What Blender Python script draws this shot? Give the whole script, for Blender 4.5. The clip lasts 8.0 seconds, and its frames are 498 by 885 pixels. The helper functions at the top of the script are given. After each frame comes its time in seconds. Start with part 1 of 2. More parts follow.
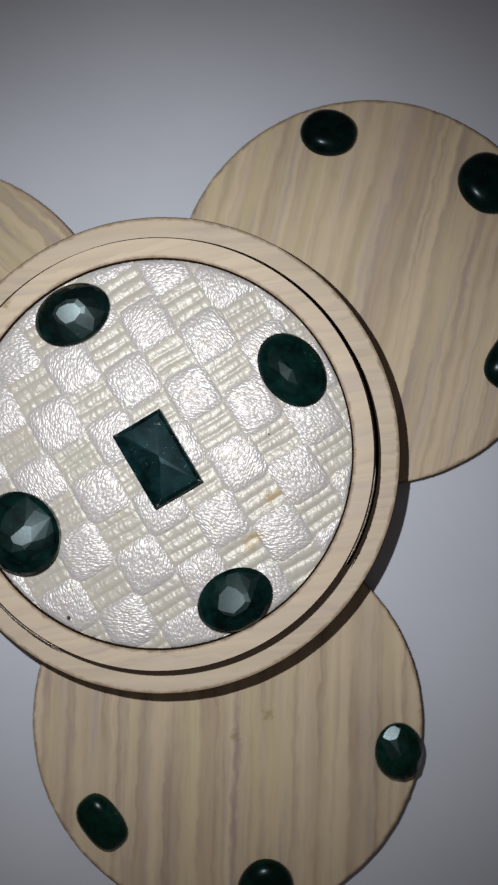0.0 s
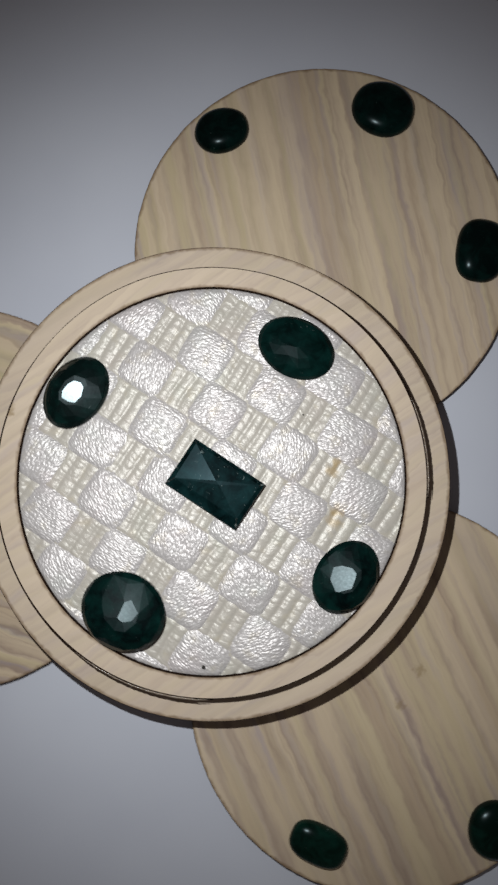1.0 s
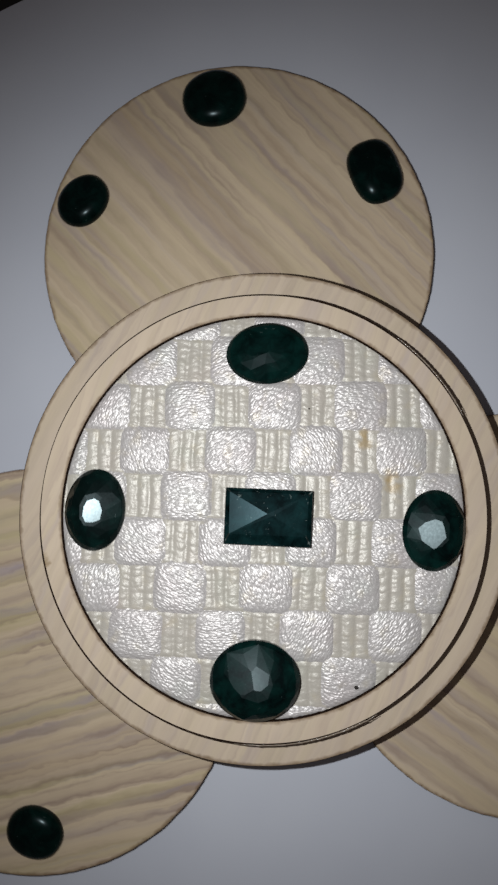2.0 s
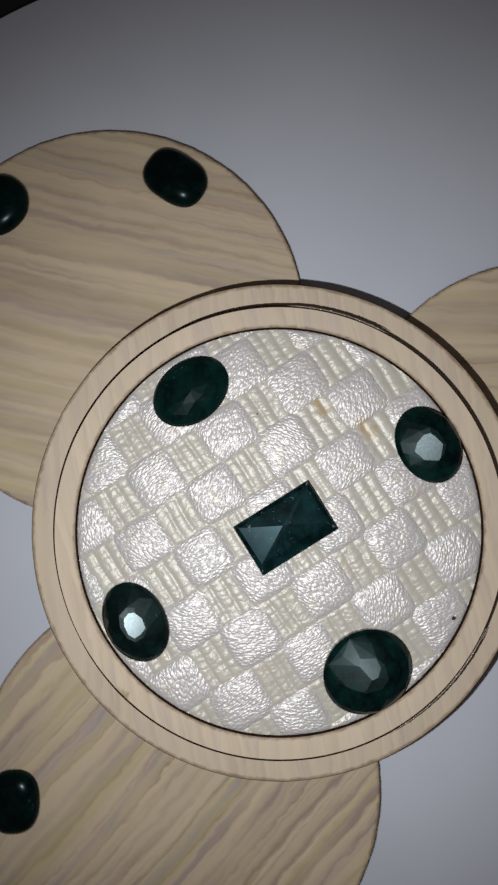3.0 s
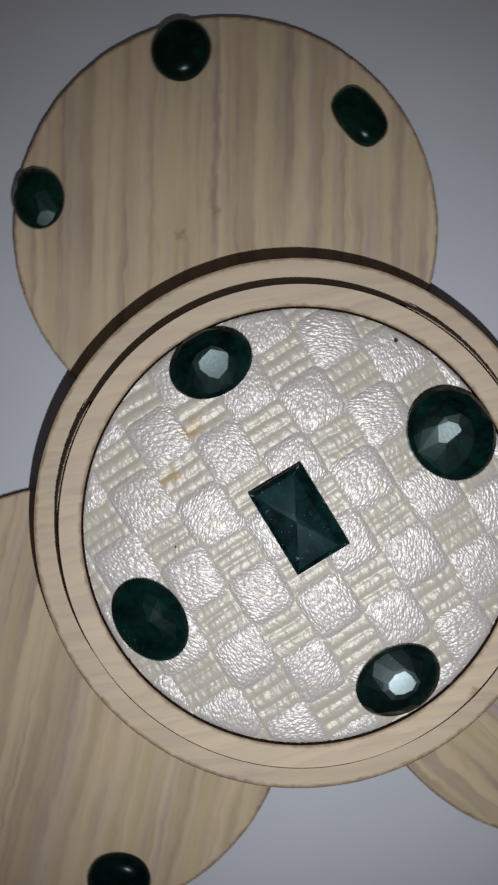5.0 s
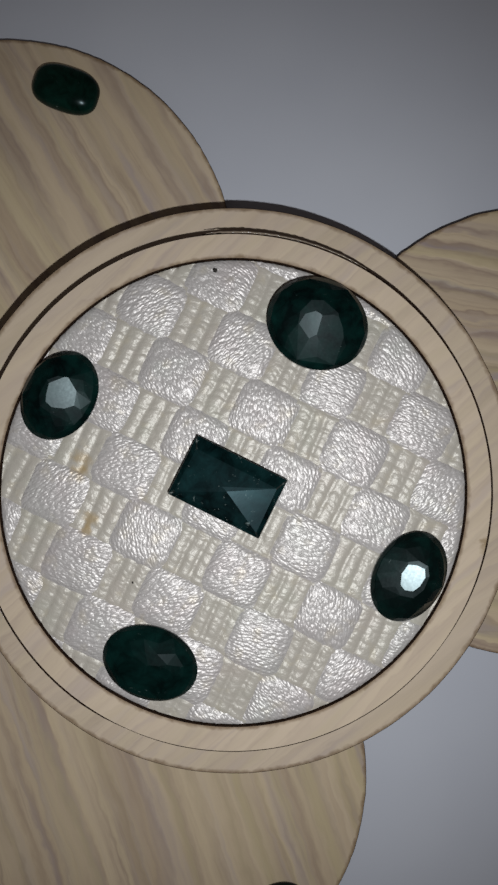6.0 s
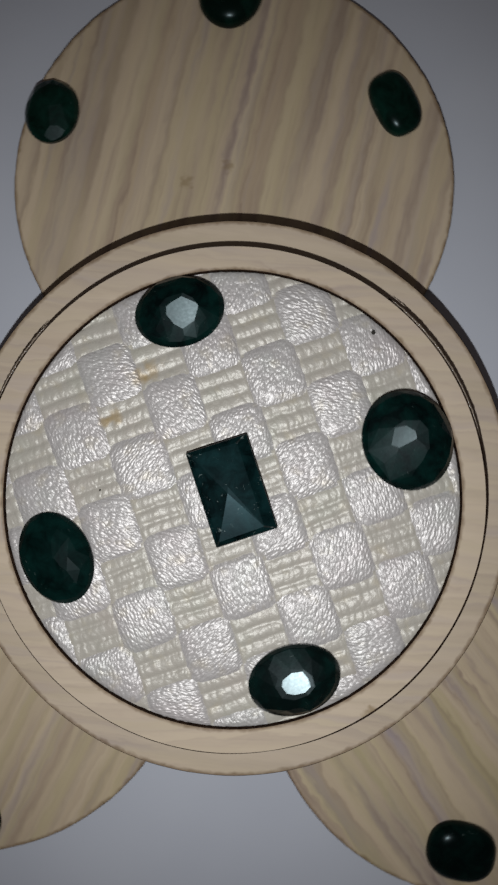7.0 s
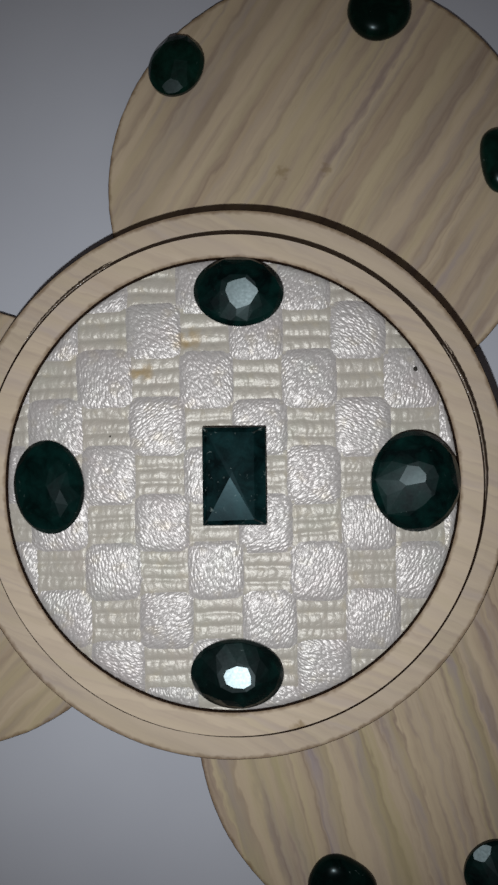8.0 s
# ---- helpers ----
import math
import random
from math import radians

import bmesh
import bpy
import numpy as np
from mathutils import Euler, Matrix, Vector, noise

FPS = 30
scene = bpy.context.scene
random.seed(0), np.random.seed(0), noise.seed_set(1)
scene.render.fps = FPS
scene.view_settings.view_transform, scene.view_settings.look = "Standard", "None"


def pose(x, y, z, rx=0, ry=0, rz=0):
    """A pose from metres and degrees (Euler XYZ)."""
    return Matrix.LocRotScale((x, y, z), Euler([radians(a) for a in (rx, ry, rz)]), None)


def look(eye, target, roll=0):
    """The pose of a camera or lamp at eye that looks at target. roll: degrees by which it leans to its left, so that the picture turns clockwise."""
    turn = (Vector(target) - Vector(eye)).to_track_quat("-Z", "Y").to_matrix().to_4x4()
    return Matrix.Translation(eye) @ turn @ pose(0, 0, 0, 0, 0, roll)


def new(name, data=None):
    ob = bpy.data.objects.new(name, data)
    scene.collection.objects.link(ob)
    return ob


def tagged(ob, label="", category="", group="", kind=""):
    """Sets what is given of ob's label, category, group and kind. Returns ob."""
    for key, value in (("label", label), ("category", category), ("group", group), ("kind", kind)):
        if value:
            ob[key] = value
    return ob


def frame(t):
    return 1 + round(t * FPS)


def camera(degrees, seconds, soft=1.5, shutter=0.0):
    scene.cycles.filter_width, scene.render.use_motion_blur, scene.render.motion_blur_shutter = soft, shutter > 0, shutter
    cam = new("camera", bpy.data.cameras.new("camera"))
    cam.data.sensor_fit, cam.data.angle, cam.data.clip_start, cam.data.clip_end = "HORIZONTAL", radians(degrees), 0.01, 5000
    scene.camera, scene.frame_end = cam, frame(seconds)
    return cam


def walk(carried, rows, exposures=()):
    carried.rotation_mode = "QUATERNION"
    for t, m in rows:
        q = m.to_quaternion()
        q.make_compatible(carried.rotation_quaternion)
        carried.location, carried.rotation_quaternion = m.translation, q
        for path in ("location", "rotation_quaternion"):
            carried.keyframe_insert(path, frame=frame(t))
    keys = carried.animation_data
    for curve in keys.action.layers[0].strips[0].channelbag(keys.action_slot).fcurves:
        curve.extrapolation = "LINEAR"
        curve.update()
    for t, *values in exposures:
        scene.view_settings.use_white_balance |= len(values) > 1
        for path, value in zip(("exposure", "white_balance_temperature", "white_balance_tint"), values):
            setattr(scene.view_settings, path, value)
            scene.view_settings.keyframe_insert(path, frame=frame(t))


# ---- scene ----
cam = camera(36.0, 8.0, soft=2.4, shutter=0.25)
PATH = [
    (0.0, pose(-0.01866, 0.01520, 0.18177, 1.97, 1.27, 149.58)),
    (0.5, pose(-0.00886, 0.01852, 0.18103, 3.25, 0.29, 134.81)),
    (1.0, pose(-0.00278, 0.01003, 0.18343, 3.91, 0.42, 123.79)),
    (1.5, pose(-0.00385, 0.00510, 0.17822, 3.85, 1.61, 106.45)),
    (1.7, pose(-0.00348, 0.00234, 0.17879, 4.22, 1.64, 101.09)),
    (2.8, pose(-0.00734, 0.00335, 0.17509, 3.48, 1.90, 66.23)),
    (3.0, pose(-0.00889, 0.00192, 0.17698, 3.56, 1.04, 58.44)),
    (3.5, pose(-0.01373, 0.00443, 0.17297, 2.25, 0.51, 40.47)),
    (4.0, pose(-0.01479, 0.01283, 0.16881, 0.65, 0.16, 18.49)),
    (4.2, pose(-0.01325, 0.01717, 0.16792, 0.13, -0.04, 8.13)),
    (5.3, pose(0.00493, 0.01826, 0.16345, 0.49, 0.31, -45.11)),
    (5.5, pose(0.00762, 0.00816, 0.16166, 1.04, 1.57, -53.95)),
    (6.0, pose(0.00742, 0.00289, 0.15585, 0.29, -0.58, -63.10)),
    (6.5, pose(0.00511, -0.00095, 0.15437, 0.94, 0.82, -45.07)),
    (7.0, pose(0.00660, 0.00602, 0.15873, 1.08, 0.77, -17.83)),
    (7.5, pose(0.00471, 0.00801, 0.16029, 1.10, -0.27, -5.66)),
    (8.0, pose(0.00433, 0.00443, 0.16006, 1.41, 0.68, -0.31)),
]
walk(cam, PATH, exposures=[(0.0, 0.34), (1.0, 0.27), (1.7, 0.18), (3.0, 0.16), (4.0, 0.15), (5.3, 0.02), (6.0, -0.12), (7.0, -0.14), (8.0, -0.14)])

# ---- light: a phone torch over the ornament in a dark room ----
world = bpy.data.worlds.new("dark_room")
scene.world = world
world.use_nodes = True
world.node_tree.nodes["Background"].inputs[0].default_value = (1.0, 0.87, 0.84, 1)
world.node_tree.nodes["Background"].inputs[1].default_value = 0.046

TORCH = (-0.0060, -0.0150, 0.162)
lamp = bpy.data.lights.new("torch", "SPOT")
lamp.energy = 0.612
lamp.color = (0.925, 0.97, 1.0)
lamp.shadow_soft_size = 0.0016
lamp.spot_size = radians(94)
lamp.spot_blend = 1.0
new("torch", lamp).matrix_world = look(TORCH, (-0.0030, 0.0015, 0.0))

MM = 0.001
TURN = 2 * math.pi


# ---- materials ----
class Nodes:
    """A material's node tree, with short calls for the nodes that recur."""

    def __init__(self, name):
        self.mat = bpy.data.materials.new(name)
        self.mat.use_nodes = True
        self.tree = self.mat.node_tree
        self.bsdf = self.tree.nodes["Principled BSDF"]

    def node(self, kind, operation=None, feature=None):
        n = self.tree.nodes.new(kind)
        if operation:
            n.operation = operation
        if feature:
            n.feature = feature
        return n

    def link(self, a, b):
        self.tree.links.new(a, b)

    def coords(self, scale=(1, 1, 1), turn=0.0, shift=(0, 0, 0)):
        c = self.node("ShaderNodeTexCoord")
        first = self.node("ShaderNodeMapping")
        first.inputs["Rotation"].default_value = (0, 0, -radians(turn))
        first.inputs["Location"].default_value = shift
        self.link(c.outputs["Object"], first.inputs["Vector"])
        second = self.node("ShaderNodeMapping")
        second.inputs["Scale"].default_value = scale
        self.link(first.outputs[0], second.inputs["Vector"])
        return second.outputs[0]

    def noise(self, vector, scale, detail=3.0, rough=0.5, distortion=0.0):
        n = self.node("ShaderNodeTexNoise")
        n.inputs["Scale"].default_value = scale
        n.inputs["Detail"].default_value = detail
        n.inputs["Roughness"].default_value = rough
        n.inputs["Distortion"].default_value = distortion
        self.link(vector, n.inputs["Vector"])
        return n.outputs["Fac"]

    def ramp(self, fac, *stops):
        r = self.node("ShaderNodeValToRGB")
        while len(r.color_ramp.elements) < len(stops):
            r.color_ramp.elements.new(0.5)
        for e, (at, value) in zip(r.color_ramp.elements, stops):
            e.position = at
            e.color = (*value, 1) if isinstance(value, tuple) else (value, value, value, 1)
        self.link(fac, r.inputs[0])
        return r.outputs[0]

    def mix(self, fac, a, b):
        m = self.node("ShaderNodeMix")
        m.data_type = "RGBA"
        for value, socket in ((fac, m.inputs[0]), (a, m.inputs[6]), (b, m.inputs[7])):
            if isinstance(value, tuple):
                socket.default_value = (*value, 1)
            elif isinstance(value, (int, float)):
                socket.default_value = value
            else:
                self.link(value, socket)
        return m.outputs[2]

    def math(self, op, a, b=0.0):
        m = self.node("ShaderNodeMath", operation=op)
        for value, socket in ((a, m.inputs[0]), (b, m.inputs[1])):
            if isinstance(value, (int, float)):
                socket.default_value = value
            else:
                self.link(value, socket)
        return m.outputs[0]

    def bump(self, height, strength, distance):
        b = self.node("ShaderNodeBump")
        b.inputs["Strength"].default_value = strength
        b.inputs["Distance"].default_value = distance
        self.link(height, b.inputs["Height"])
        self.link(b.outputs[0], self.bsdf.inputs["Normal"])

    def put(self, **values):
        for key, value in values.items():
            socket = self.bsdf.inputs[key.replace("_", " ")]
            if isinstance(value, tuple):
                socket.default_value = (*value, 1)
            elif isinstance(value, (int, float)):
                socket.default_value = value
            else:
                self.link(value, socket)
        return self.mat


def wood(name, turn, seed, pale=0.0, lilac=0.5, yellow=0.42, marks=(), level=3.0, wavy=1.0, singe=(), spacing=4.6, brown=0.5, grain=1.0):
    """Pale printed veneer: soft brown and lilac streaks that come and go along the grain, yellowish bands and fine pores."""
    n = Nodes(name)
    shift = (0.13 * seed, 0.37 * seed, 0)
    warp = n.noise(n.coords(turn=turn, shift=shift, scale=(1, 0.4, 1)), 60, 2, 0.5)
    base = n.coords(turn=turn, shift=shift, scale=(1, 0.020, 1))
    move = n.node("ShaderNodeVectorMath", operation="MULTIPLY_ADD")
    n.link(warp, move.inputs[0])
    move.inputs[1].default_value = (0.0050 * wavy, 0, 0)
    n.link(base, move.inputs[2])
    ragged = n.node("ShaderNodeVectorMath", operation="MULTIPLY_ADD")
    n.link(n.noise(n.coords(turn=turn, shift=shift, scale=(1, 0.32, 1)), 560, 2, 0.6), ragged.inputs[0])
    ragged.inputs[1].default_value = (0.0024, 0, 0)
    n.link(move.outputs[0], ragged.inputs[2])
    v = ragged.outputs[0]
    broad = n.noise(v, 150, 2)
    tone = n.ramp(broad, (0.30, (0.60, 0.460, 0.31)), (0.45, (0.70, 0.553, 0.385)), (0.56, (0.69, 0.543, 0.365)), (0.70, (0.625, 0.488, 0.345)))
    c = n.mix(n.ramp(n.noise(v, 300, 1), (0.47, 0.0), (0.66, yellow)), tone, (0.56, 0.465, 0.25))
    fade = n.ramp(n.noise(n.coords(turn=turn, shift=shift, scale=(1, 0.22, 1)), 120, 3, 0.55), (0.36, 0.22), (0.60, 1.0))
    c = n.mix(n.math("MULTIPLY", n.ramp(n.noise(v, 390, 2), (0.50, 0.0), (0.70, lilac)), fade), c, (0.41, 0.335, 0.355))
    streak = n.noise(v, 175, 1.4, 0.5)
    across = n.node("ShaderNodeSeparateXYZ")
    n.link(v, across.inputs[0])
    for period, weight, swing in ((spacing, 1.0, 2.4), (spacing * 0.57, 0.45, 3.2)):
        growth = n.math("ADD", n.math("MULTIPLY", across.outputs["X"], 1000 / period), n.math("MULTIPLY", n.noise(v, 440 / period, 2), swing))
        line = n.ramp(n.math("FRACT", growth), (0.18, 0.0), (0.68, 0.40 * weight * brown), (0.85, 0.88 * weight * brown), (0.99, 0.0))
        c = n.mix(n.math("MULTIPLY", line, fade), c, (0.30, 0.205, 0.165))
    dashes = n.noise(n.coords(turn=turn, shift=shift, scale=(1, 0.035, 1)), 900, 4, 0.7)
    c = n.mix(n.math("MULTIPLY", n.ramp(dashes, (0.54, 0.0), (0.74, 0.42 * grain)), fade), c, (0.36, 0.26, 0.20))
    pores = n.noise(n.coords(turn=turn, shift=shift, scale=(1, 0.05, 1)), 1800, 3)
    c = n.mix(n.ramp(pores, (0.52, 0.0), (0.8, 0.14 * grain)), c, (0.36, 0.26, 0.18))
    c = n.mix(pale, c, (0.70, 0.575, 0.475))
    for x, y, r in marks:
        d = n.node("ShaderNodeVectorMath", operation="DISTANCE")
        n.link(n.coords(), d.inputs[0])
        d.inputs[1].default_value = (x * MM, y * MM, level * MM)
        far = n.math("ADD", d.outputs["Value"], n.math("MULTIPLY", n.math("SUBTRACT", n.noise(n.coords(), 700, 3), 0.5), 0.004))
        c = n.mix(n.ramp(n.math("MULTIPLY", far, 1 / (r * MM)), (0.3, 0.5), (1.0, 0.0)), c, (0.30, 0.20, 0.09))
    for radius in singe:
        from_axis = n.node("ShaderNodeVectorMath", operation="LENGTH")
        n.link(n.coords(scale=(1, 1, 0)), from_axis.inputs[0])
        inward = n.math("ABSOLUTE", n.math("SUBTRACT", from_axis.outputs["Value"], radius * MM))
        uneven = n.math("ADD", inward, n.math("MULTIPLY", n.math("SUBTRACT", n.noise(n.coords(), 480, 4, 0.6), 0.55), 0.0014))
        c = n.mix(n.ramp(n.math("MULTIPLY", uneven, 1 / 0.0007), (0.15, 0.75), (1.0, 0.0)), c, (0.20, 0.12, 0.06))
    n.bump(n.math("ADD", pores, n.math("MULTIPLY", streak, 0.7)), 0.12, 0.0001)
    return n.put(Base_Color=c, Roughness=0.55, Specular_IOR_Level=0.3)


def scorched():
    n = Nodes("scorched_wood")
    v = n.coords()
    c = n.ramp(n.noise(v, 900, 3), (0.35, (0.010, 0.005, 0.003)), (0.65, (0.034, 0.016, 0.008)))
    n.bump(n.noise(v, 2500, 2), 0.4, 0.0001)
    return n.put(Base_Color=c, Roughness=0.8, Specular_IOR_Level=0.12)


def paper():
    n = Nodes("white_paper")
    v = n.coords()
    c = n.ramp(n.noise(v, 25, 3), (0.35, (0.615, 0.625, 0.69)), (0.65, (0.65, 0.66, 0.72)))
    n.bump(n.noise(v, 1800, 4), 0.12, 0.00008)
    return n.put(Base_Color=c, Roughness=0.75, Specular_IOR_Level=0.25)


def leather(name, creases, depth, tint, rough, pearl, swing=2.4):
    """Pearl-coated imitation leather: pale, shimmering, finely creased, with two yellow stains."""
    n = Nodes(name)
    v = n.coords()
    cells = n.node("ShaderNodeTexVoronoi", feature="SMOOTH_F1")
    cells.inputs["Scale"].default_value = 1.0
    cells.inputs["Smoothness"].default_value = 0.35
    wob = n.node("ShaderNodeVectorMath", operation="MULTIPLY_ADD")
    wobble = n.node("ShaderNodeTexNoise")
    wobble.inputs["Scale"].default_value = 420
    n.link(v, wobble.inputs["Vector"])
    n.link(wobble.outputs["Color"], wob.inputs[0])
    wob.inputs[1].default_value = (1.7, 1.7, 0)
    info = n.node("ShaderNodeObjectInfo")
    aim = n.node("ShaderNodeVectorRotate")
    aim.rotation_type = "Z_AXIS"
    n.link(v, aim.inputs["Vector"])
    n.link(n.math("MULTIPLY", n.math("SUBTRACT", info.outputs["Random"], 0.5), swing), aim.inputs["Angle"])
    stretch = n.node("ShaderNodeMapping")
    stretch.inputs["Scale"].default_value = (creases, creases * 0.5, creases * 0.3)
    n.link(aim.outputs[0], stretch.inputs["Vector"])
    n.link(stretch.outputs[0], wob.inputs[2])
    n.link(wob.outputs[0], cells.inputs["Vector"])
    relief = n.math("ADD", n.math("MULTIPLY", cells.outputs["Distance"], -1.0), n.math("MULTIPLY", n.noise(v, 3200, 2), 0.30))
    n.bump(relief, depth, 0.0003)
    sheen = n.noise(v, 150, 2)
    c = n.ramp(sheen, (0.28, tuple(k * g for k, g in zip(tint, (0.975, 1.0, 0.98)))), (0.45, tint), (0.56, tint), (0.72, tuple(k * g for k, g in zip(tint, (1.0, 0.975, 0.98)))))
    dirt = n.ramp(n.noise(v, 320, 3), (0.56, 0.0), (0.72, 0.30))
    c = n.mix(dirt, c, (0.66, 0.56, 0.38))
    for x, y, r in ((-18.0, 20.3, 1.7), (-16.2, 20.5, 1.8), (-9.0, 26.2, 1.9), (-7.0, 26.6, 2.1)):
        d = n.node("ShaderNodeVectorMath", operation="DISTANCE")
        n.link(v, d.inputs[0])
        d.inputs[1].default_value = (x * MM, y * MM, 0.0161)
        far = n.math("ADD", d.outputs["Value"], n.math("MULTIPLY", n.math("SUBTRACT", n.noise(v, 500, 2), 0.5), 0.004))
        c = n.mix(n.ramp(n.math("MULTIPLY", far, 1 / (r * MM)), (0.25, 0.6), (1.0, 0.0)), c, (0.50, 0.34, 0.14))
    return n.put(Base_Color=c, Roughness=rough, Metallic=pearl, Specular_IOR_Level=0.42)


def gem_stone(name, deep, lit, rough, gloss, tint=(0.8, 0.97, 1.0), dusty=0.25, spread=0.56):
    n = Nodes(name)
    v = n.coords()
    info = n.node("ShaderNodeObjectInfo")
    cloud = n.noise(v, 260, 4, 0.6, 0.6)
    c = n.ramp(n.math("ADD", cloud, n.math("MULTIPLY", n.math("SUBTRACT", info.outputs["Random"], 0.5), 0.12)), (0.40, deep), (0.74, lit))
    specks = n.ramp(n.noise(v, 850, 5, 0.7, 0.8), (0.64, 0.0), (0.72, dusty))
    some = n.ramp(n.noise(v, 330, 1), (spread, 0.0), (spread + 0.06, 1.0))
    c = n.mix(n.math("MULTIPLY", specks, some), c, (0.45, 0.55, 0.52))
    scratch = n.noise(v, 2200, 3)
    n.bump(n.noise(v, 700, 2), 0.05, 0.0001)
    return n.put(Base_Color=c, Roughness=n.ramp(scratch, (0.3, rough), (0.7, rough + 0.03)), IOR=1.57, Specular_IOR_Level=gloss, Specular_Tint=tint)


WOOD_A = wood("wood_petal_a", -44, 1, spacing=5.4, brown=0.52, lilac=0.6, yellow=0.45, wavy=0.6, singe=(45.5,))
WOOD_B = wood("wood_petal_b", -32, 2, spacing=5.8, brown=0.66, lilac=0.6, yellow=0.3, wavy=0.7, singe=(45.0,), marks=((0.1, 4.1, 1.5), (-8.9, 3.6, 1.5)))
WOOD_C = wood("wood_petal_c", 17, 3, spacing=3.9, brown=0.78, lilac=0.85, yellow=0.8, wavy=1.0, singe=(45.2,))
WOOD_RING = wood("wood_ring", 66, 4, spacing=3.0, pale=0.38, brown=0.45, lilac=0.6, yellow=0.3, wavy=1.6, grain=1.4, singe=(52.4,))
WOOD_RIM = wood("wood_rim", 70, 5, spacing=3.0, pale=0.38, brown=0.45, lilac=0.6, yellow=0.3, wavy=1.6, grain=1.4, marks=((11.4, -44.6, 1.3), (12.6, -44.3, 0.9)), level=16.5, singe=(41.6,))
SCORCHED = scorched()
PAPER = paper()
dark_nodes = Nodes("dark_table")
TABLE = dark_nodes.put(Base_Color=dark_nodes.ramp(dark_nodes.noise(dark_nodes.coords(), 60, 4), (0.3, (0.006, 0.006, 0.006)), (0.7, (0.014, 0.013, 0.012))), Roughness=0.7)
PEARL = leather("pearl_leather", 2200, 0.54, (0.63, 0.585, 0.562), 0.385, 0.20)
PEARL_CORD = leather("pearl_leather_cord", 1000, 0.44, (0.565, 0.515, 0.445), 0.37, 0.06, 0.3)
GREEN = gem_stone("green_stone", (0.0007, 0.004, 0.004), (0.0026, 0.021, 0.0175), 0.25, 0.11)
BRIGHT_GREEN = gem_stone("polished_green_stone", (0.0008, 0.005, 0.0045), (0.0025, 0.018, 0.015), 0.23, 0.27)
DARK_DOME = gem_stone("domed_green_stone", (0.0007, 0.004, 0.0035), (0.0022, 0.014, 0.0115), 0.20, 0.10)
TEAL = gem_stone("teal_stone", (0.0006, 0.003, 0.0032), (0.006, 0.027, 0.028), 0.26, 0.09, (0.55, 0.90, 1.0), 0.7, 0.40)
MATT_GREEN = gem_stone("dull_green_stone", (0.0008, 0.005, 0.0045), (0.003, 0.020, 0.017), 0.30, 0.05)
# pale specks for chips, and for light along the edges, put into the colour
chip_nodes = Nodes("chipped_lit_edge")
chip_glints = chip_nodes.ramp(chip_nodes.noise(chip_nodes.coords(), 900, 3, 0.6), (0.52, (0.004, 0.010, 0.009)), (0.72, (0.26, 0.30, 0.28)))
CHIPPED_LIT = chip_nodes.put(Base_Color=chip_glints, Roughness=0.45)
BOTTLE = gem_stone("bottle_green_stone", (0.001, 0.008, 0.005), (0.004, 0.028, 0.019), 0.22, 0.15)
glue_nodes = Nodes("dried_glue")
glue_nodes.bump(glue_nodes.noise(glue_nodes.coords(), 900, 3), 0.8, 0.0004)
GLUE = glue_nodes.put(Base_Color=(0.32, 0.25, 0.19), Roughness=0.18)
lint_nodes = Nodes("dark_lint")
LINT = lint_nodes.put(Base_Color=(0.03, 0.025, 0.02), Roughness=0.8)


# ---- mesh helpers ----
def mesh(name, verts, faces, materials, parent=None, slots=None, smooth=None, label=""):
    """Links one mesh object, from millimetres, under its parent."""
    me = bpy.data.meshes.new(name)
    me.from_pydata([(x * MM, y * MM, z * MM) for x, y, z in verts], [], faces)
    for m in materials:
        me.materials.append(m)
    if slots:
        me.polygons.foreach_set("material_index", slots)
    if smooth:
        me.polygons.foreach_set("use_smooth", smooth if isinstance(smooth, list) else [True] * len(faces))
    me.update()
    ob = new(name, me)
    if parent:
        ob.parent = parent
    if label:
        tagged(ob, label)
    return ob


def empty(name, x, y, z, label, category, group=""):
    ob = new(name)
    ob.empty_display_size = 0.01
    ob.location = (x * MM, y * MM, z * MM)
    return tagged(ob, label, category, group)


def lathe(profile, seg=192, wobble=None):
    """Turns (radius, z, slot, smooth) rows round the z axis; the slot is that of the band up to the next row."""
    verts, faces, slots, smooth = [], [], [], []
    for k in range(seg):
        a = TURN * k / seg
        for i, (r, z, _, _) in enumerate(profile):
            q = wobble(i, a, r) if wobble else r
            verts.append((q * math.cos(a), q * math.sin(a), z))
    n = len(profile)
    for k in range(seg):
        j = (k + 1) % seg
        for i in range(n - 1):
            faces.append((k * n + i, j * n + i, j * n + i + 1, k * n + i + 1))
            slots.append(profile[i][2])
            smooth.append(profile[i][3])
    return verts, faces, slots, smooth


def arc_tube(radius, z, start, end, tube, seg=70, sides=8, lump=0.0):
    verts, faces = [], []
    for k in range(seg + 1):
        a = radians(start + (end - start) * k / seg)
        fat = tube * (0.25 + 0.75 * min(1.0, 6 * k / seg, 6 * (seg - k) / seg))
        fat *= 1 + lump * noise.noise((k * 0.31, radius, 0))
        for s in range(sides):
            b = TURN * s / sides
            r = radius + fat * math.cos(b) + lump * 0.25 * noise.noise((k * 0.2, 3, 1))
            verts.append((r * math.cos(a), r * math.sin(a), z + fat * math.sin(b)))
    for k in range(seg):
        for s in range(sides):
            q = (s + 1) % sides
            faces.append((k * sides + s, (k + 1) * sides + s, (k + 1) * sides + q, k * sides + q))
    faces.append(tuple(range(sides)))
    faces.append(tuple(seg * sides + s for s in reversed(range(sides))))
    return verts, faces


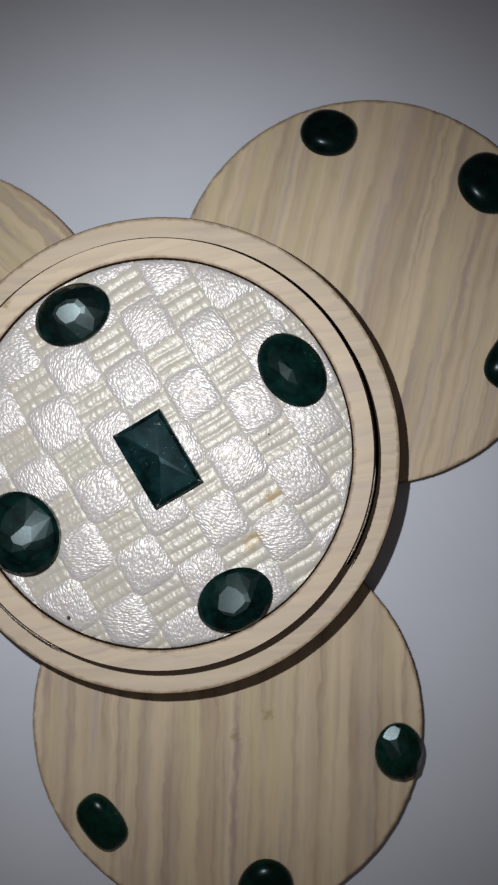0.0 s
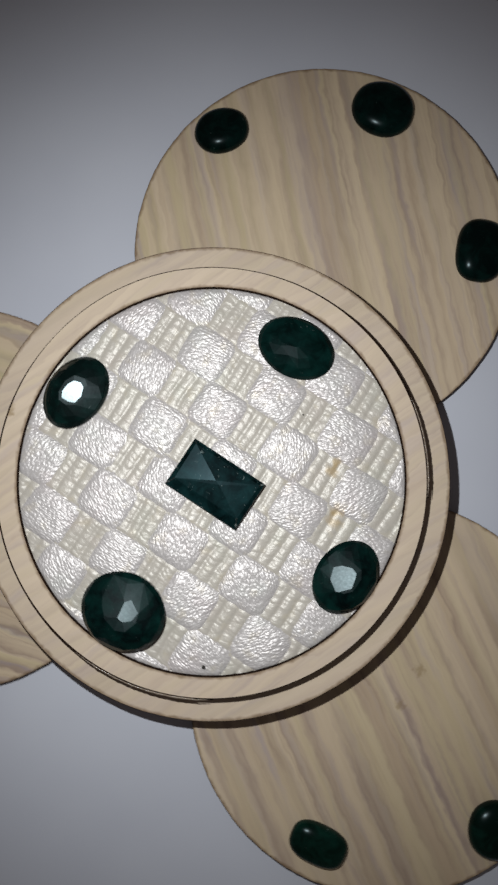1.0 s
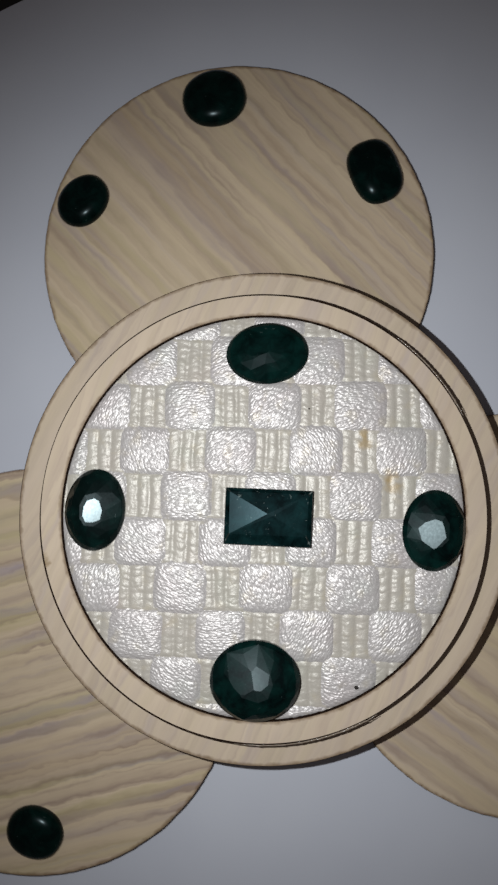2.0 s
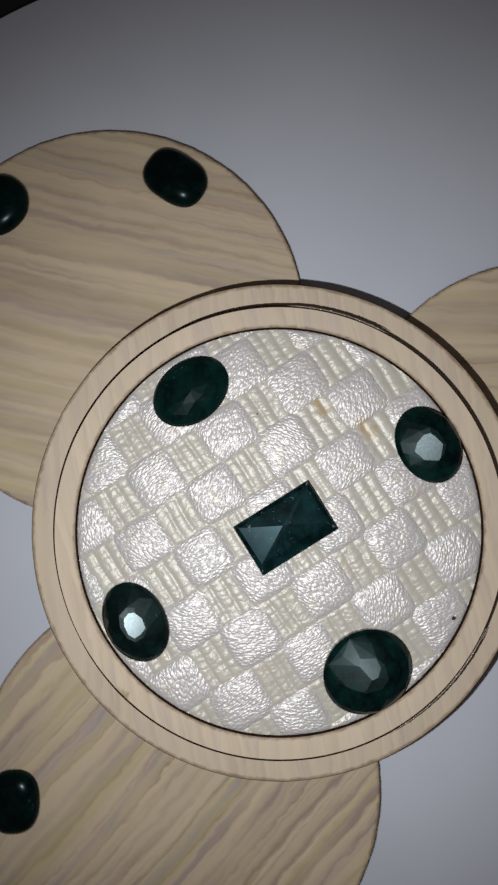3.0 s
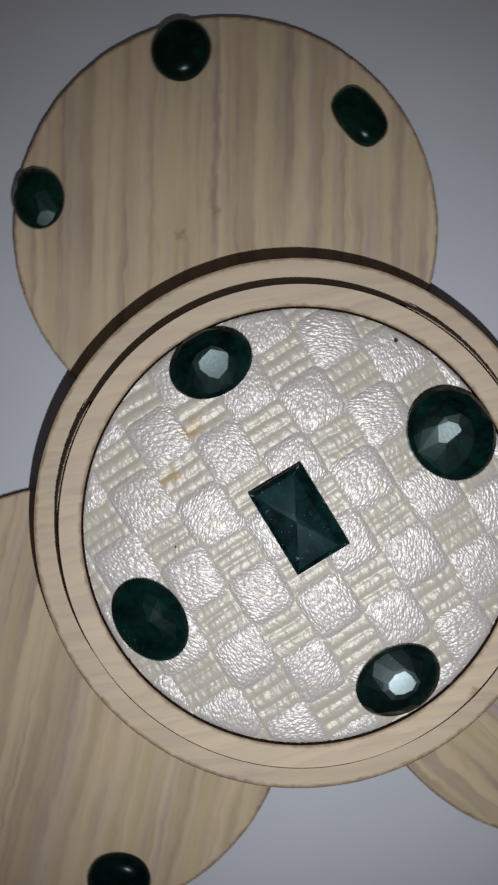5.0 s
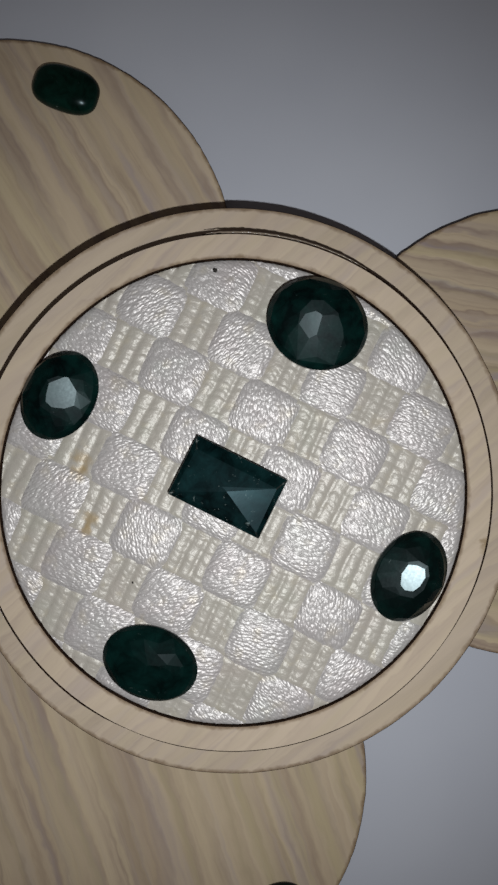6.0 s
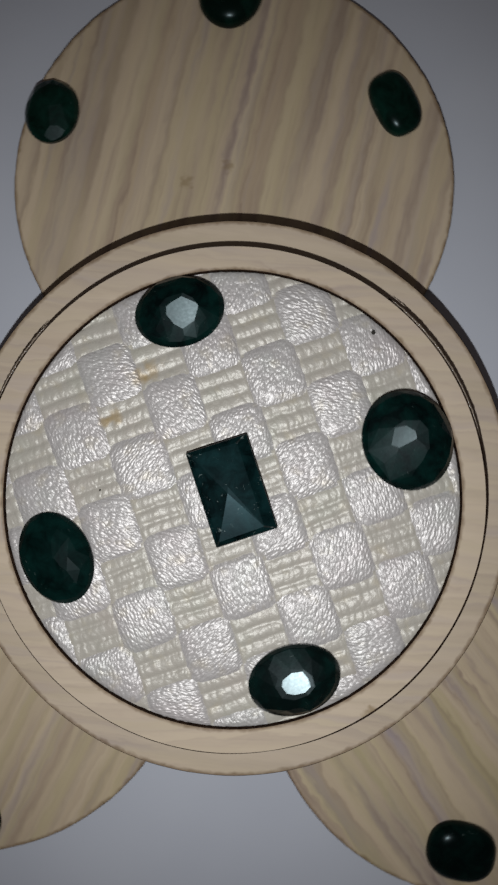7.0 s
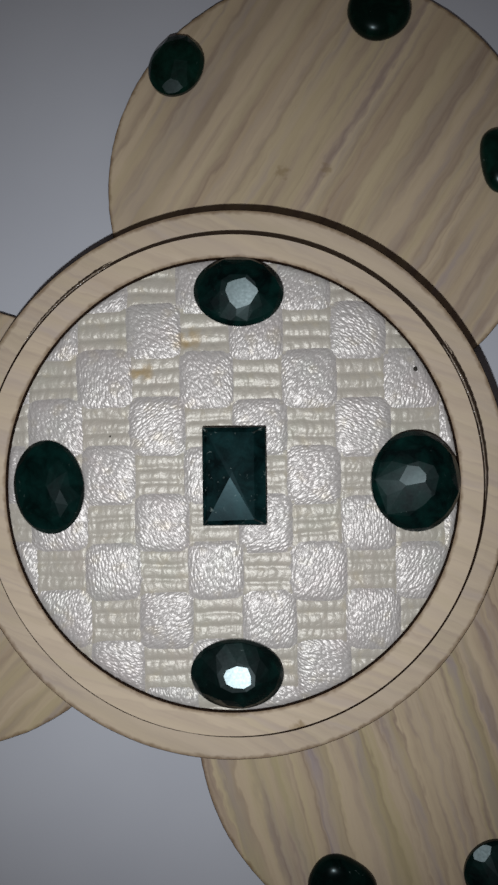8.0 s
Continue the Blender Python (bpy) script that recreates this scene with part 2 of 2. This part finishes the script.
def hull(name, points, material, parent, place, turn, label="", worn=None, edge=0.08, cuts=()):
    """A faceted solid: the convex hull of its corner points, ground flat by the planes in cuts (normal, depth in mm)."""
    bm = bmesh.new()
    for x, y, z in points:
        bm.verts.new((x * MM, y * MM, z * MM))
    bmesh.ops.convex_hull(bm, input=bm.verts)
    loose = [v for v in bm.verts if not v.link_faces]
    bmesh.ops.delete(bm, geom=loose, context="VERTS")
    bmesh.ops.dissolve_limit(bm, angle_limit=radians(1.0), verts=bm.verts, edges=bm.edges)
    bmesh.ops.recalc_face_normals(bm, faces=bm.faces)
    for normal, depth in cuts:
        n = Vector(normal).normalized()
        reach = max(n.dot(v.co) for v in bm.verts) - depth * MM
        ground = bmesh.ops.bisect_plane(bm, geom=[*bm.verts, *bm.edges, *bm.faces], dist=1e-7, plane_co=n * reach, plane_no=n, clear_outer=True)
        bmesh.ops.edgeloop_fill(bm, edges=[e for e in ground["geom_cut"] if isinstance(e, bmesh.types.BMEdge)])
        bmesh.ops.recalc_face_normals(bm, faces=bm.faces)
    cut = bmesh.ops.bevel(bm, geom=[e for e in bm.edges if e.calc_face_angle(0) > 0.5], offset=edge * MM, segments=1, affect="EDGES", clamp_overlap=True)
    if worn:
        for face in cut["faces"]:
            face.material_index = 1
    me = bpy.data.meshes.new(name)
    bm.to_mesh(me)
    bm.free()
    me.materials.append(material)
    if worn:
        me.materials.append(worn)
    ob = new(name, me)
    ob.parent = parent
    ob.matrix_basis = pose(place[0] * MM, place[1] * MM, place[2] * MM, 0, 0, turn)
    return tagged(ob, label) if label else ob


def oval_stone(parent, x, y, z, long, short, turn, tall, lean=(0, 0), ground=(), seed=1, material=None, label="", wall=0.30):
    """A rose-cut oval: a girdle wall, rows of crown facets on a dome that leans a little, and flats ground on top of it.

    ground holds (slope in x, slope in y, radius in mm) of each flat."""
    rnd = random.Random(seed)
    pts = []
    for k in range(40):
        a = TURN * k / 40
        c, s = math.cos(a), math.sin(a)
        pts.append((0.49 * long * c, 0.49 * short * s, 0))
        pts.append((0.5 * long * c, 0.5 * short * s, wall * tall))
    ca, sa = math.cos(radians(turn)), math.sin(radians(turn))

    def local(gx, gy):
        return gx * ca + gy * sa, -gx * sa + gy * ca

    lx, ly = local(*lean)
    for r, h, count, tilt in ((0.90, 0.38, 17, 0.2), (0.70, 0.66, 13, 0.6), (0.42, 0.88, 9, 1.0), (0.0, 1.0, 1, 1.0)):
        start = rnd.random()
        for k in range(count):
            a = TURN * (k + start + rnd.uniform(-0.15, 0.15)) / count
            q = r * rnd.uniform(0.95, 1.05)
            u, w = q * 0.5 * long * math.cos(a), q * 0.5 * short * math.sin(a)
            pts.append((u, w, (wall + h * (1 - wall)) * tall + tilt * (lx * u + ly * w) + rnd.uniform(-0.03, 0.03)))
    steep = 0.12 * (1 - wall) * tall / (0.42 * 0.25 * (long + short))
    cuts = []
    for gx, gy, radius in ground:
        ux, uy = local(gx, gy)
        cuts.append(((-ux, -uy, 1), radius * steep))
    return hull("oval_stone", pts, material or GREEN, parent, (x, y, z), turn, label, cuts=cuts)


def cabochon(parent, x, y, z, long, short, turn, tall, material=None, label="", seed=0, square=2.1):
    """A smooth domed oval with a small flat ground near its crown."""
    verts, faces = [(0, 0, 0)], []
    rows = [(0.97, 0.0), (1.0, 0.18)] + [(math.cos(t) ** 0.75, 0.18 + 0.82 * math.sin(t)) for t in (0.25, 0.5, 0.75, 1.0, 1.2, 1.38)]
    seg = 48
    for r, h in rows:
        for k in range(seg):
            a = TURN * k / seg
            q = 0.5 * r * (1 + 0.02 * noise.noise((math.cos(a) * 1.3, math.sin(a) * 1.3, seed)))
            u = math.copysign(abs(math.cos(a)) ** (2 / square), math.cos(a))
            w = math.copysign(abs(math.sin(a)) ** (2 / square), math.sin(a))
            verts.append((q * long * u, q * short * w, h * tall))
    verts.append((0, 0, tall))
    for k in range(seg):
        j = (k + 1) % seg
        faces.append((0, 1 + j, 1 + k))
        for i in range(len(rows) - 1):
            faces.append((1 + i * seg + k, 1 + i * seg + j, 1 + (i + 1) * seg + j, 1 + (i + 1) * seg + k))
        last = 1 + (len(rows) - 1) * seg
        faces.append((last + k, last + j, len(verts) - 1))
    ob = mesh("oval_stone", verts, faces, [material or DARK_DOME], parent, smooth=True, label=label)
    ob.matrix_basis = pose(x * MM, y * MM, z * MM, 0, 0, turn)
    return ob


# ---- the round white board under the ornament ----
v, f, s, m = lathe([(0, -9, 0, False), (138.6, -9, 0, False), (139.5, -8.2, 0, True), (139.5, -0.8, 0, True), (138.8, 0, 0, False), (0, 0, 0, False)], 256)
board = mesh("display_board", v, f, [PAPER], None, s, m)
tagged(board, "smooth white round display board lying on a dark table", "display board")
v, f, s, m = lathe([(0, -34, 0, False), (348, -34, 0, False), (350, -32, 0, True), (350, -11, 0, True), (348, -9, 0, False), (0, -9, 0, False)], 128)
table = mesh("ground", v, f, [TABLE], None, s, m)
tagged(table, "dark matt table top under the round board", "table top", kind="structure")


# ---- three wooden petals ----
def petal(x, y, radius, material, seed, label):
    """A thin laser-cut disc with scorched edges."""
    top = empty("wooden_petal", x, y, 0, label, "wooden disc", "petals round the box")

    def rough(i, a, r):
        return r + 0.10 * noise.noise((9 * math.cos(a), 9 * math.sin(a), seed)) + 0.10 * noise.noise((45 * math.cos(a), 45 * math.sin(a), seed)) if r > 40 else r

    v, f, s, m = lathe([(0, 0, 1, False), (radius - 0.1, 0, 1, False), (radius, 0.2, 1, True), (radius, 2.9, 1, True), (radius - 0.1, 3.0, 0, False), (radius - 8, 3.0, 0, False), (0, 3.0, 0, False)], 240, rough)
    mesh("board", v, f, [material, SCORCHED], top, s, m)
    return top


def stone_on(thing, x, y, *rest, smooth=True, **more):
    px, py = thing.location[0] / MM, thing.location[1] / MM
    if smooth:
        return cabochon(thing, x - px, y - py, 3.0, *rest, **more)
    return oval_stone(thing, x - px, y - py, 3.0, *rest, **more)


petal_a = petal(-60.5, -8.5, 45.5, WOOD_A, 1, "thin pale wooden disc with scorched edge and three dark green stones")
stone_on(petal_a, -71.4, -45.4, 13.4, 10.9, 141, 3.6, seed=2)
stone_on(petal_a, -97.4, -15.9, 15.3, 13.4, 106, 4.0, seed=3)
stone_on(petal_a, -81.1, 22.5, 15.3, 11.8, 24, 3.8, seed=4, square=2.6)
petal_b = petal(18.6, 60.6, 45.0, WOOD_B, 2, "thin pale wooden disc with diagonal grain and three dark green stones")
stone_on(petal_b, -12.1, 86.1, 12.9, 10.9, 54, 3.9, smooth=False, lean=(0.0, 0.30), ground=((0.02, 0.50, 1.7),), seed=5, material=BOTTLE)
stone_on(petal_b, 29.9, 97.5, 13.3, 12.3, 20, 3.8, seed=6, material=BOTTLE)
stone_on(petal_b, 54.9, 66.0, 13.5, 9.0, 99, 3.4, seed=7, material=BOTTLE, square=2.7)
petal_c = petal(37.1, -49.1, 45.2, WOOD_C, 3, "thin pale wooden disc with lilac grain streaks and dark green stones")
stone_on(petal_c, 20.8, -81.1, 14.0, 11.6, -30, 3.8, seed=8, square=2.4)
stone_on(petal_c, 51.3, -77.8, 13.0, 11.5, 40, 3.8, smooth=False, lean=(0.28, -0.40), ground=((0.32, -0.44, 1.6),), seed=9)
stone_on(petal_c, 72.5, -46.5, 13.0, 11.0, 70, 3.6, seed=10)


# ---- the round box on top of them ----
CX, CY = -0.45, 0.43
box = empty("keepsake_box", CX, CY, 3.0, "round pale wooden box with woven pearl leather lid and green stones", "wooden box")
Z0 = 3.0
OUTER, GAP_R, RIM, INSET = 52.5, 47.75, 46.1, 41.62
LOW, HIGH, CLOTH = 13.6 - Z0, 19.5 - Z0, 18.5 - Z0


def slot(i, a, r):
    """The slot between the two rings, closed from 34 to 118 degrees."""
    if abs(r - GAP_R) < 0.2:
        d = math.degrees(a) % 360
        if 34 < d < 118:
            return r - (GAP_R - RIM) + 0.03
        return r + 0.05 * noise.noise((5 * math.cos(a), 5 * math.sin(a), 4))
    if r > 51:
        return r + 0.06 * noise.noise((11 * math.cos(a), 11 * math.sin(a), 7))
    return r


v, f, s, m = lathe([(0, 0, 1, False), (OUTER, 0, 1, True), (OUTER, LOW - 0.15, 1, True), (OUTER - 0.14, LOW, 0, False), (GAP_R + 0.12, LOW, 1, False), (GAP_R, LOW - 0.12, 1, True), (GAP_R - 0.01, 6, 1, False), (0, 6, 1, False)], 360, slot)
mesh("outer_ring", v, f, [WOOD_RING, SCORCHED], box, s, m)
v, f, s, m = lathe([(INSET, 6, 1, True), (INSET, HIGH - 0.1, 1, True), (INSET + 0.1, HIGH, 0, False), (RIM - 0.14, HIGH, 1, False), (RIM, HIGH - 0.14, 1, True), (RIM, 6, 1, True)], 240)
mesh("lid_rim", v, f, [WOOD_RIM, SCORCHED], box, s, m, label="pale wooden rim with scorched edges")
for start, end, thick in ((262, 394, 0.30), (118, 182, 0.30), (180, 264, 0.12)):
    v, f = arc_tube(RIM + 0.02, HIGH - 0.35, start, end, thick, 160, 6, 0.08)
    mesh("scorched_lip", v, f, [SCORCHED], box, smooth=True, label="scorched edge of the lower wood layer")
for start, end in ((-4, 33), (119, 146)):
    v, f = arc_tube(RIM + 0.30, HIGH - 0.32, start, end, 0.20, 160, 8, 0.45)
    mesh("glue_bead", v, f, [GLUE], box, smooth=True, label="shiny dried glue along the rim")

# ---- woven pearl leather ----
CLOTH_R = 41.4
v, f, s, m = lathe([(0, 6, 0, False), (CLOTH_R, 6, 0, True), (CLOTH_R, CLOTH - 0.1, 0, True), (CLOTH_R - 0.2, CLOTH, 0, True), (0, CLOTH, 0, False)], 160)
cloth = mesh("woven_panel", v, f, [PEARL_CORD], box, s, m, label="pearl white woven leather panel")


def clipped(name, cx, cy, turn, half_x, half_y, steps_x, steps_y, height, material):
    """A woven cell as a relief sheet, trimmed to the round panel."""
    ca, sa = math.cos(turn), math.sin(turn)
    verts, inside = [], []
    for j in range(steps_y + 1):
        for i in range(steps_x + 1):
            u, w = half_x * (2 * i / steps_x - 1), half_y * (2 * j / steps_y - 1)
            x, y = cx + u * ca - w * sa, cy + u * sa + w * ca
            h = height(u, w)
            r = math.hypot(x, y)
            inside.append(r < CLOTH_R)
            if r > CLOTH_R:
                x, y = x * CLOTH_R / r, y * CLOTH_R / r
                h = min(h, 0.35)
            verts.append((x, y, CLOTH + h))
    faces = []
    for j in range(steps_y):
        for i in range(steps_x):
            q = (j * (steps_x + 1) + i, j * (steps_x + 1) + i + 1, (j + 1) * (steps_x + 1) + i + 1, (j + 1) * (steps_x + 1) + i)
            if any(inside[k] for k in q):
                faces.append(q)
    if len(faces) < 6:
        return
    used = sorted({k for q in faces for k in q})
    back = {k: n for n, k in enumerate(used)}
    mesh(name, [verts[k] for k in used], [tuple(back[k] for k in q) for q in faces], [material], cloth, smooth=True)


COL, ROW = (9.48, 0.0), (-0.41, 8.86)
FIRST = (-15.0 - CX, 28.6 - CY)
rnd = random.Random(5)
for i in range(-4, 8):
    for j in range(-10, 4):
        x = FIRST[0] + i * COL[0] + j * ROW[0] + rnd.uniform(-0.15, 0.15)
        y = FIRST[1] + i * COL[1] + j * ROW[1] + rnd.uniform(-0.15, 0.15)
        if math.hypot(x, y) > CLOTH_R + 5.5:
            continue
        turn = radians(1.2 + rnd.uniform(-1.5, 1.5))
        k = rnd.uniform(0, 100)
        if (i + j) % 2 == 0:
            wide, long = 5.55 + rnd.uniform(-0.25, 0.25), 5.85 + rnd.uniform(-0.3, 0.3)

            def pad(u, w):
                a, b = min(1, abs(u / wide)), min(1, abs(w / long))
                dome = max(0.0, 1 - (a ** 6.5 + b ** 6.0 + 0.9 * (a * b) ** 4)) ** 0.8
                return 0.04 + 0.78 * dome * (0.80 + 0.20 * (1 - b * b) * (1 - a * a)) + 0.10 * dome * noise.noise((u * 0.35 + k, w * 0.3, 0))

            clipped("leather_pad", x, y, turn, wide, long, 16, 16, pad, PEARL)
        else:
            phase = rnd.uniform(-0.7, 0.7)

            def cords(u, w):
                a = min(1, abs(u / 4.9))
                wave = w + phase + 0.35 * noise.noise((u * 0.22 + k, w * 0.35, 5))
                b = abs((wave / 2.75 + 0.5) % 1.0 - 0.5) * 2
                bead = 0.15 * noise.noise((u * 0.9 + k, round((w + phase) / 2.75) * 7, 0))
                edge = 0.22 * math.exp(-((a - 0.9) / 0.07) ** 2)
                full = 0.31 + 0.09 * noise.noise((k, w * 0.3, 9)) + 0.06 * noise.noise((u * 0.3, k, 2))
                return 0.10 + full * (1 - b ** 2.6) * (1 - a ** 6) ** 0.5 + bead * (1 - a) + edge

            clipped("ribbed_strip", x, y, turn, 4.9, 4.35, 14, 24, cords, PEARL_CORD)

# ---- stones on the lid ----
TOP = 18.9 - Z0


def lid_stone(x, y, *rest, **more):
    return oval_stone(box, x - CX, y - CY, TOP, *rest, **more)


lid_stone(32.8, 0.7, 18.2, 16.1, 92, 5.4, lean=(0.22, 0.05), ground=((0.23, 0.15, 1.1), (0.26, 0.0, 1.2)), seed=21, wall=0.42, label="large round-oval faceted dark green stone")
lid_stone(0.9, 35.6, 16.6, 12.8, -3, 4.0, lean=(0.05, 0.24), ground=((0.03, 0.27, 2.3),), seed=12)
lid_stone(0.3, -34.1, 16.9, 12.6, -2, 4.0, lean=(0.03, -0.20), ground=((0.02, -0.205, 2.1),), seed=14, material=BRIGHT_GREEN)
lid_stone(-34.0, -0.1, 17.2, 12.9, 97, 4.0, lean=(0.02, 0.0), ground=((0.10, 0.12, 1.8),), seed=15, material=MATT_GREEN)

# rectangular stone in the middle: upright walls and a low hipped crown
hx, hy = 5.8, 8.95
pts = [(sx * hx * k, sy * hy * k, z) for sx in (-1, 1) for sy in (-1, 1) for k, z in ((0.985, 0), (1.0, 2.35))]
pts += [(-0.86 * hx, sy * hy * 0.90, 2.95) for sy in (-1, 1)]
pts += [(0.62 * hx, sy * hy * 0.88, 3.12) for sy in (-1, 1)]
pts += [(-0.75, -0.2, 3.72), (-0.35, 0.9, 3.70)]
hull("rectangular_stone", pts, TEAL, box, (0.0 - CX, 1.8 - CY, TOP - 0.2), 0.4, "rectangular faceted dark green stone with chipped edges", CHIPPED_LIT, 0.14)

# ---- lint specks caught on the leather ----
for x, y, r in ((33.3, 21.2, 0.42), (-22.9, 9.1, 0.16)):
    bm = bmesh.new()
    bmesh.ops.create_icosphere(bm, subdivisions=2, radius=r * MM)
    for vert in bm.verts:
        vert.co *= 1 + 0.35 * noise.noise(vert.co * 3000)
        vert.co.z *= 0.6
    me = bpy.data.meshes.new("lint_speck")
    bm.to_mesh(me)
    bm.free()
    me.materials.append(LINT)
    dot = new("lint_speck", me)
    dot.parent = cloth
    dot.location = ((x - CX) * MM, (y - CY) * MM, (CLOTH + 1.05) * MM)
